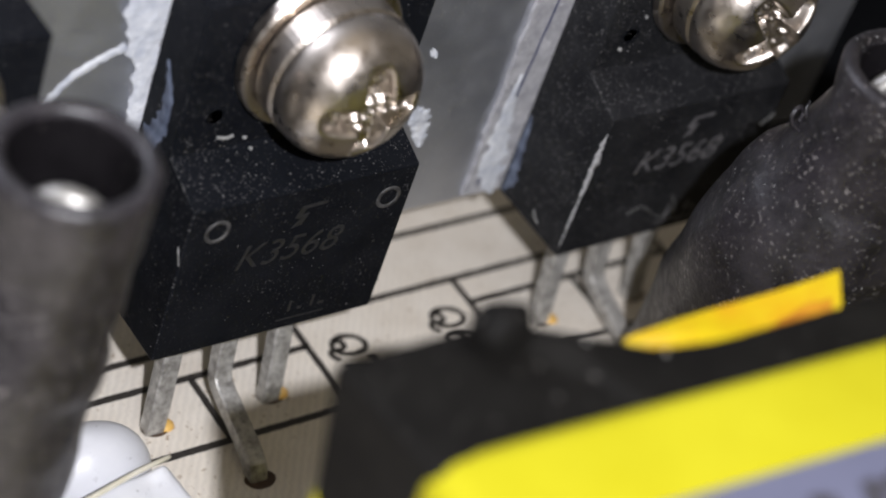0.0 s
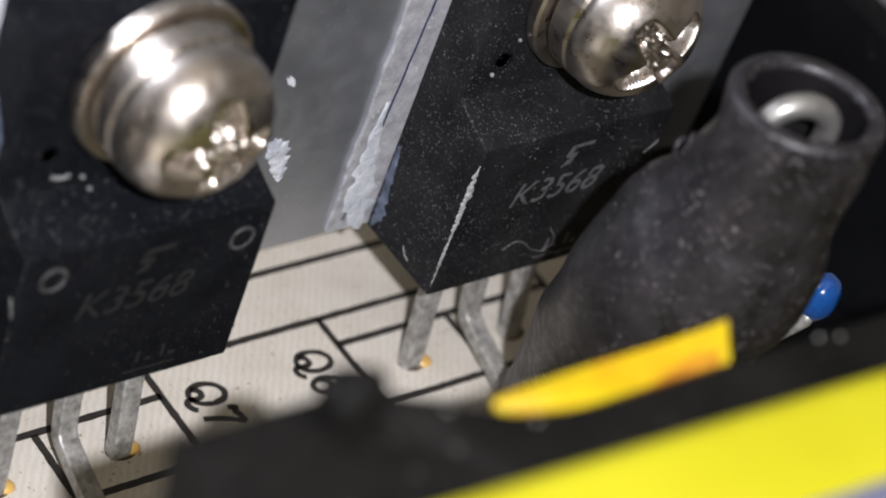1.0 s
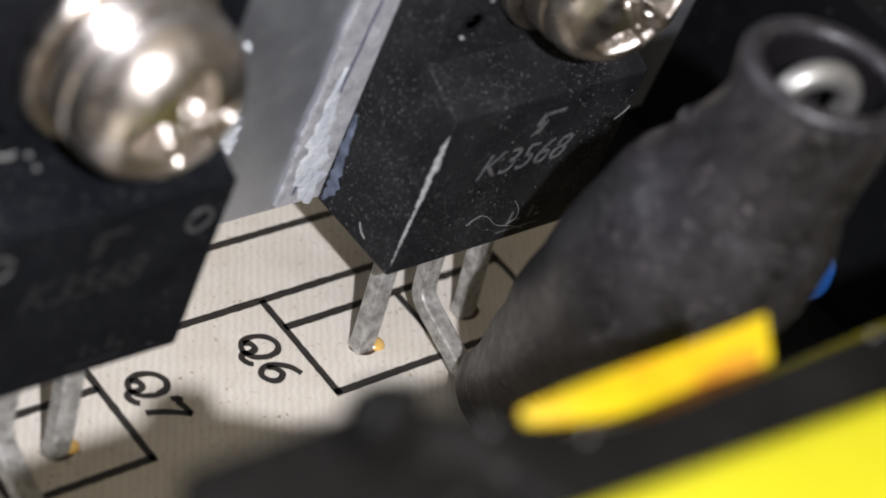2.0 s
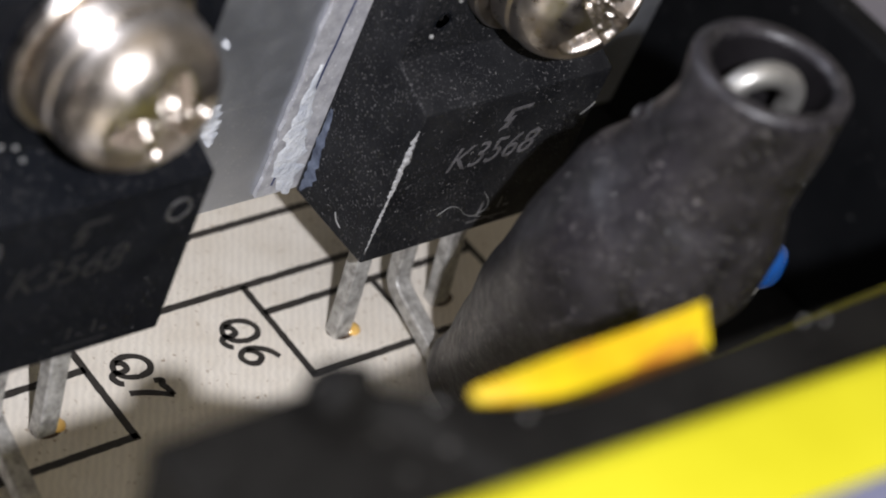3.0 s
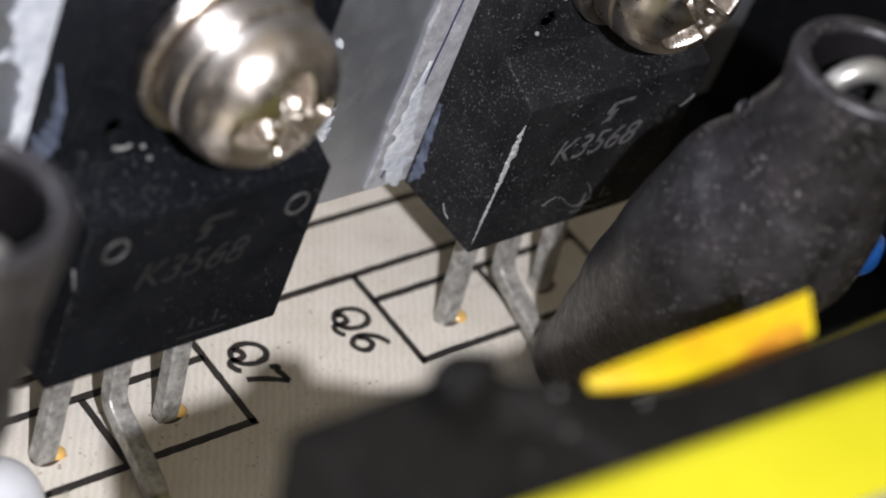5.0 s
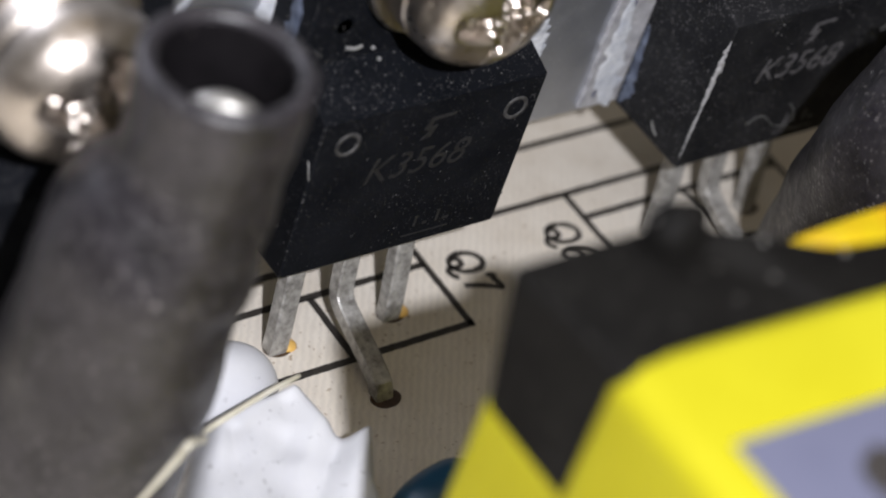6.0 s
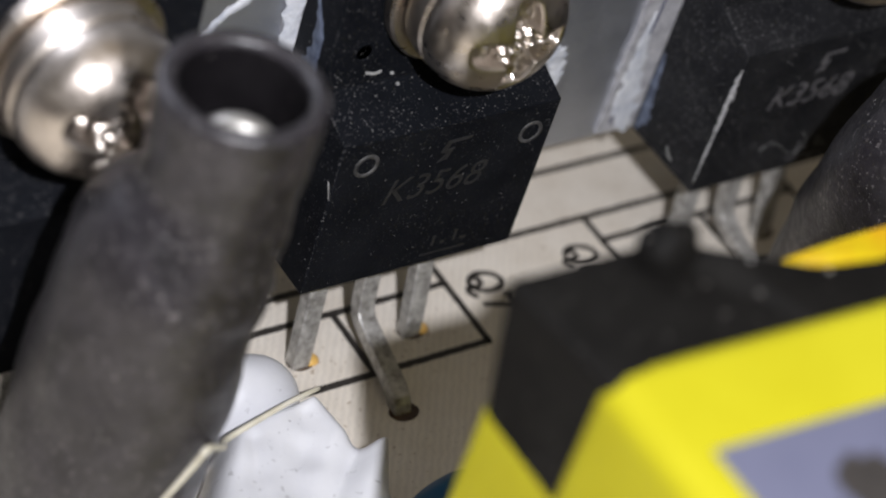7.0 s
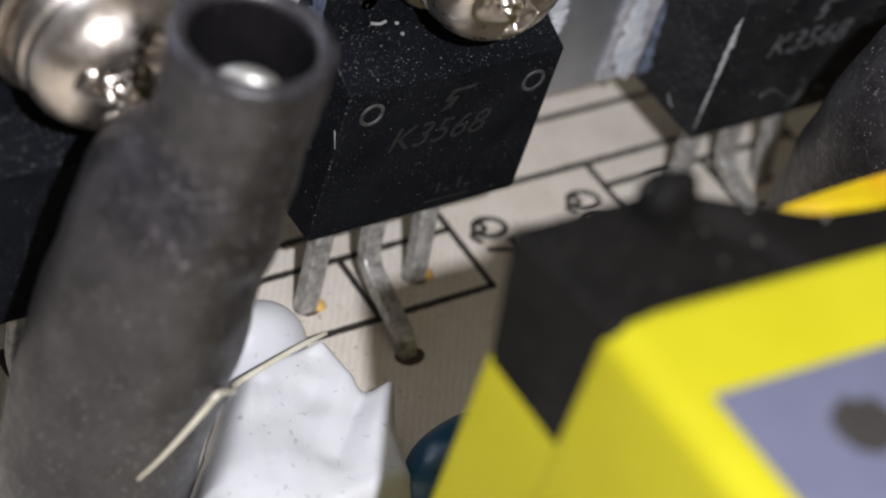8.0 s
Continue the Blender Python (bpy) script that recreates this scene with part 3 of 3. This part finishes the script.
part("glue_lump", bm, FERRITE, trafo, "rounded black glue lump", smooth=True)
rows = []
for k in range(25):
    t = k / 24
    x = -6.5 + 7.8 * t
    w = 0.12 + 2.0 * t ** 0.75
    sag = 0.18 * math.sin(5 * t + 0.6)
    near = Vector((x - 1.3 * t, -16.1 - 2.5 * t ** 0.8, 21.45 + 0.95 * t + sag))
    far = Vector((x, -15.9 - 0.8 * t + 0.1, 21.6 + 1.35 * t + sag * 0.6 + 0.1 * w))
    mid = (near + far) / 2 + Vector((0, 0, 0.18 * math.sin(7 * t)))
    up = Vector((0, 0, 0.16))
    rows.append([near, mid, far, far + up, mid + up, near + up])
flap = part("tape_flap", loft(rows), FLAP, trafo, "loose amber-yellow tape end")
# orange-brown strip: the shading low on the flap, put into colour
shade_rows = []
for k in range(17):
    t = 0.42 + 0.54 * k / 16
    r = rows[min(24, round(t * 24))]
    near, mid, far = r[3:][::-1]
    w = 1.3 * math.sin(math.pi * min(1.0, (t - 0.42) / 0.5) * 0.5) * (1 + 0.2 * noise.noise((t * 9, 2, 0)))
    lift = Vector((0, 0, 0.012))
    half, hi = (near.lerp(mid, w / 2), near.lerp(mid, w)) if w < 1 else (mid, mid.lerp(far, w - 1))
    shade_rows.append([near - lift, half - lift, hi - lift, hi + lift, half + lift, near + lift])
part("shaded_edge", loft(shade_rows), FLAP_SHADE, flap, "orange-brown strip painted for the shading low on the flap")

# ---- silicone, strand and small capacitors ----
dabs = ((-12.7, -0.35, 2.75, 1.95, 3.3), (-15.9, -7.6, 2.6, 3.0, 3.4))
sheet = [(-10.6, -1.9), (-10.3, -4.9), (-8.7, -5.0), (-10.3, -7.7), (-11.0, -10.4), (-19.0, -10.8), (-19.0, -7.0), (-14.8, -2.2)]
folds = (((-10.9, -5.5), (-13.5, -7.8), 0.6, 0.95), ((-15.0, -2.6), (-11.3, -2.5), 1.1, 0.42), ((-12.0, -3.3), (-12.9, -5.2), 0.28, 1.0), ((-13.0, -4.8), (-14.6, -7.0), 0.16, 0.8), ((-14.5, -3.8), (-16.3, -7.8), 0.15, 0.5))


def to_segment(x, y, a, b):
    t = min(1.0, max(0.0, ((x - a[0]) * (b[0] - a[0]) + (y - a[1]) * (b[1] - a[1])) / ((b[0] - a[0]) ** 2 + (b[1] - a[1]) ** 2)))
    return math.hypot(x - a[0] - t * (b[0] - a[0]), y - a[1] - t * (b[1] - a[1])), t


def blob_height(x, y):
    total = 0.0
    for cx, cy, rx, ry, h in dabs:
        d = ((x - cx) / rx) ** 2 + ((y - cy) / ry) ** 2
        total += (h * max(0.0, 1 - d) ** 0.42) ** 6
    inside, near = False, 99.0
    for a, b in zip(sheet, sheet[1:] + sheet[:1]):
        near = min(near, to_segment(x, y, a, b)[0])
        if (a[1] > y) != (b[1] > y) and x < a[0] + (y - a[1]) / (b[1] - a[1]) * (b[0] - a[0]):
            inside = not inside
    if inside:
        slab = 3.75 + 0.1 * (x + 13) + 0.25 * noise.noise((x * 0.35, y * 0.35, 2.0))
        total += (slab * (1 - (1 - min(1.0, near / 1.1)) ** 2.2) ** 0.5) ** 6
    body = total ** (1 / 6)
    body += 0.05 * noise.noise((x * 0.8, y * 0.8, 7.0)) * min(1.0, body / 2)
    for a, b, deep, wide in folds:
        d, t = to_segment(x, y, a, b)
        body -= deep * max(0.0, 1 - d / wide) ** 1.3 * (1 - 0.5 * t) * min(1.0, body / 2.5)
    return body


bm = bmesh.new()
step = 0.16
grid = {}
for i in range(92):
    for j in range(88):
        x, y = -21.0 + i * step, -11.5 + j * step
        grid[i, j] = bm.verts.new((x, y, blob_height(x, y) - 0.05))
for i in range(91):
    for j in range(87):
        q = (grid[i, j], grid[i + 1, j], grid[i + 1, j + 1], grid[i, j + 1])
        if max(v.co.z for v in q) > 0:
            bm.faces.new(q)
bmesh.ops.delete(bm, geom=[v for v in bm.verts if not v.link_faces], context="VERTS")
silicone = part("silicone_blob", bm, SILICONE, smooth=True)
tagged(silicone, "lumpy white silicone holding the sleeved component's foot", "silicone")
line_pts = [(-10.6, -2.2, 3.2), (-11.1, -2.55, 3.65), (-12.6, -3.1, 4.15), (-14.7, -3.8, 4.5), (-16.3, -4.4, 4.8), (-17.6, -5.9, 6.6), (-20.35, -8.4, 10.35), (-20.8, -8.5, 9.9), (-21.5, -8.5, 8.75), (-22.2, -8.48, 7.7), (-22.8, -8.42, 6.9)]
strand = part("plastic_strand", swept(smooth_line(line_pts, 70), circle_shape(lambda t: 0.08 + 0.05 * math.sin(2.6 * min(t, 0.6)) if t < 0.6 else 0.13 - 0.22 * (t - 0.6), 8), up=(0, 0, 1)), STRAND, smooth=True)
tagged(strand, "thin cream plastic strand lying over the white silicone", "plastic strand")


def dipped_capacitor(name, at, radii, material, label, turn, lean=(0, 0)):
    ob = thing(name, (0, 0, 0), label, "capacitor")
    bm = bmesh.new()
    bmesh.ops.create_icosphere(bm, subdivisions=4, radius=1)
    rot = Matrix.Rotation(radians(turn), 3, "Z")
    for v in bm.verts:
        c = v.co.copy()
        k = 1 + 0.05 * noise.noise(c * 2)
        c = Vector((math.copysign(abs(c.x) ** 0.85, c.x) * radii[0], c.y * radii[1], math.copysign(abs(c.z) ** 0.9, c.z) * radii[2])) * k
        v.co = rot @ c + Vector(at)
    part("body", bm, material, ob, smooth=True)
    for s in (-1, 1):
        p = rot @ Vector((s * radii[0] * 0.5, 0, 0)) + Vector(at)
        part("lead", swept([(p.x, p.y, at[2] - radii[2] * 0.6), (p.x, p.y, at[2] - radii[2]), (p.x + lean[0], p.y + lean[1], 1.5), (p.x + lean[0], p.y + lean[1], -1.4)], circle_shape(0.28, 10)), TIN, ob, smooth=True)
    return ob


dipped_capacitor("capacitor", (-9.1, -9.4, 3.0), (2.5, 1.4, 1.6), TEAL, "small dark teal dipped capacitor beside white silicone", 15)
dipped_capacitor("capacitor", (18.35, -9.75, 12.4), (0.8, 0.7, 1.0), BLUE, "glossy blue dipped capacitor behind a sleeved component", 20, (-3.6, 4.6))


# ---- lint, flecks and grains ----
def fibre(points, radius, label="pale lint fibre clinging to a dusty transistor"):
    ob = part("lint_fibre", swept(smooth_line(points, 18), circle_shape(radius, 6), up=(0.3, 0.4, 0.86)), LINT, smooth=True)
    return tagged(ob, label, "lint", "lint fibres")


fibre([(12.6, 0.62, 7.0), (13.1, 0.58, 7.35), (13.7, 0.6, 7.1), (14.4, 0.6, 6.5), (15.3, 0.58, 6.2), (16.2, 0.6, 5.8)], 0.013)
fibre([(14.9, 0.62, 7.6), (15.3, 0.58, 7.1), (15.4, 0.58, 6.6), (15.0, 0.62, 6.3)], 0.013)
fibre([(18.6, 0.62, 10.75), (19.0, 0.6, 11.1), (19.2, 0.62, 11.3)], 0.03, "pale scratch fibre along a black transistor edge")
fibre([(-8.6, 2.7, 14.5), (-8.2, 2.66, 14.42), (-7.9, 2.7, 14.45)], 0.07)
fibre([(-10.33, 1.0, 11.1), (-10.4, 0.8, 10.9), (-10.33, 0.7, 10.4)], 0.03)
fibre([(9.27, 2.7, 6.3), (9.2, 2.45, 6.1), (9.27, 2.2, 5.9)], 0.03)
rng = random.Random(4)


def grain(at, r, name, material, label, group):
    bm = bmesh.new()
    bmesh.ops.create_icosphere(bm, subdivisions=1, radius=r)
    for v in bm.verts:
        v.co = v.co * (1 + 0.35 * noise.noise(v.co * 9 + Vector(at))) + Vector(at)
    return tagged(part(name, bm, material, smooth=True), label, "dust", group)


for at in ((-7.35, 2.7, 14.22), (-7.1, 2.5, 13.8), (-3.2, 2.2, 13.6), (11.2, 2.72, 16.4), (10.4, 2.7, 14.9), (12.9, 2.72, 15.2)):
    grain(at, 0.1, "dust_grain", LINT, "pale dust grain lying on a black transistor", "dust grains")
for at in ((-10.8, -17.75, 25.04), (-8.7, -18.9, 25.04), (1.6, -19.3, 25.03), (2.3, -19.5, 25.03)):
    grain(at, 0.065, "solder_grain", TIN, "tiny bright solder grain lying on the ferrite core", "solder grains")


def specks(name, spots, label, seed, material=None):
    """Fine dust: spots of (place, normal, size), each a small uneven eight-sided crumb."""
    r = random.Random(seed)
    verts, faces = [], []
    for p, nrm, size in spots:
        nrm = Vector(nrm).normalized()
        u = nrm.orthogonal().normalized()
        u = Matrix.Rotation(r.uniform(0, 6.28), 3, nrm) @ u
        w = nrm.cross(u)
        a, b = size * r.uniform(0.7, 2.0), size * r.uniform(0.5, 1.0)
        o = len(verts)
        verts += [(Vector(p) + d) * MM for d in (u * a, w * b, -u * a, -w * b, nrm * size * 0.6, -nrm * size * 0.3)]
        faces += [(o + i, o + (i + 1) % 4, o + 4) for i in range(4)] + [(o + (i + 1) % 4, o + i, o + 5) for i in range(4)]
    me = bpy.data.meshes.new(name)
    me.from_pydata(verts, [], faces)
    me.materials.append(material or FLECK)
    return tagged(new(name, me), label, "dust", kind="stuff")


def dust_on_transistor(x, dense, seed):
    r = random.Random(seed)
    spots = []
    def size():
        return 0.011 + 0.032 * r.random() ** 4
    for n, make in ((int(220 * dense), lambda: ((x + r.uniform(-5, 5), 0.645, r.uniform(5.5, 13)), (0, -1, 0))),
                    (620, lambda: ((lambda t: (x + r.uniform(-5, 5), 0.65 + 2.1 * t, 13.05 + 0.8 * t + 0.005))(r.random()), (0, -0.36, 0.93))),
                    (700, lambda: ((x + r.uniform(-5, 5), 2.745, 13.9 + 6.7 * r.random() ** 1.6), (0, -1, 0))),
                    (int(260 * dense), lambda: ((x - 5.005, r.uniform(0.7, 5), r.uniform(5.5, 20.5)), (-1, 0, 0))),
                    (40, lambda: ((x - 4.99, 0.66, r.uniform(5.6, 13)), (-1, -1, 0))),
                    (110, lambda: ((lambda t: (x - 4.99, 0.66 + 2.1 * t, 13.06 + 0.8 * t))(r.random() ** 0.8), (-1, -0.3, 1)))):
        for _ in range(n):
            p, q = make()
            if noise.noise((p[0] * 0.5, p[2] * 0.5, seed)) > r.uniform(-0.75, 0.3):
                spots.append((p, q, size()))
    return specks("dust", spots, "fine pale dust specks on a black transistor", seed)


dust_on_transistor(-5.35, 1.2, 31)
dust_on_transistor(14.3, 4.0, 32)
dust_on_transistor(-21.3, 0.8, 33)


def dust_on_sleeve(ob, count, seed):
    r = random.Random(seed)
    me = ob.data
    spots = []
    while len(spots) < count:
        f = me.polygons[r.randrange(len(me.polygons))]
        v = [me.vertices[i].co for i in f.vertices]
        a, b = r.random(), r.random()
        p = (v[0].lerp(v[1], a)).lerp(v[3].lerp(v[2], a), b) / MM
        spots.append((p, f.normal, 0.010 + 0.034 * r.random() ** 5))
    return specks("dust", spots, "fine pale dust specks on a grey-black sleeve", seed, LINT)


for ob, n in ((left_part, 1500), (right_part, 1200)):
    for piece in ob.children:
        if piece.name.split(".")[0] == "sleeve":
            dust_on_sleeve(piece, n, 41 + n)

jumper = part("jumper_wire", swept(smooth_line([(-12.2, -9.4, -1.2), (-12.0, -9.5, 0.5), (-11.4, -9.6, 0.75), (-8.6, -10.3, 0.75), (-8.0, -10.4, 0.5), (-7.8, -10.5, -1.2)], 30), circle_shape(0.32, 10), up=(0, 1, 0.2)), TIN, smooth=True)
tagged(jumper, "bare tinned jumper wire lying on the board", "wire")
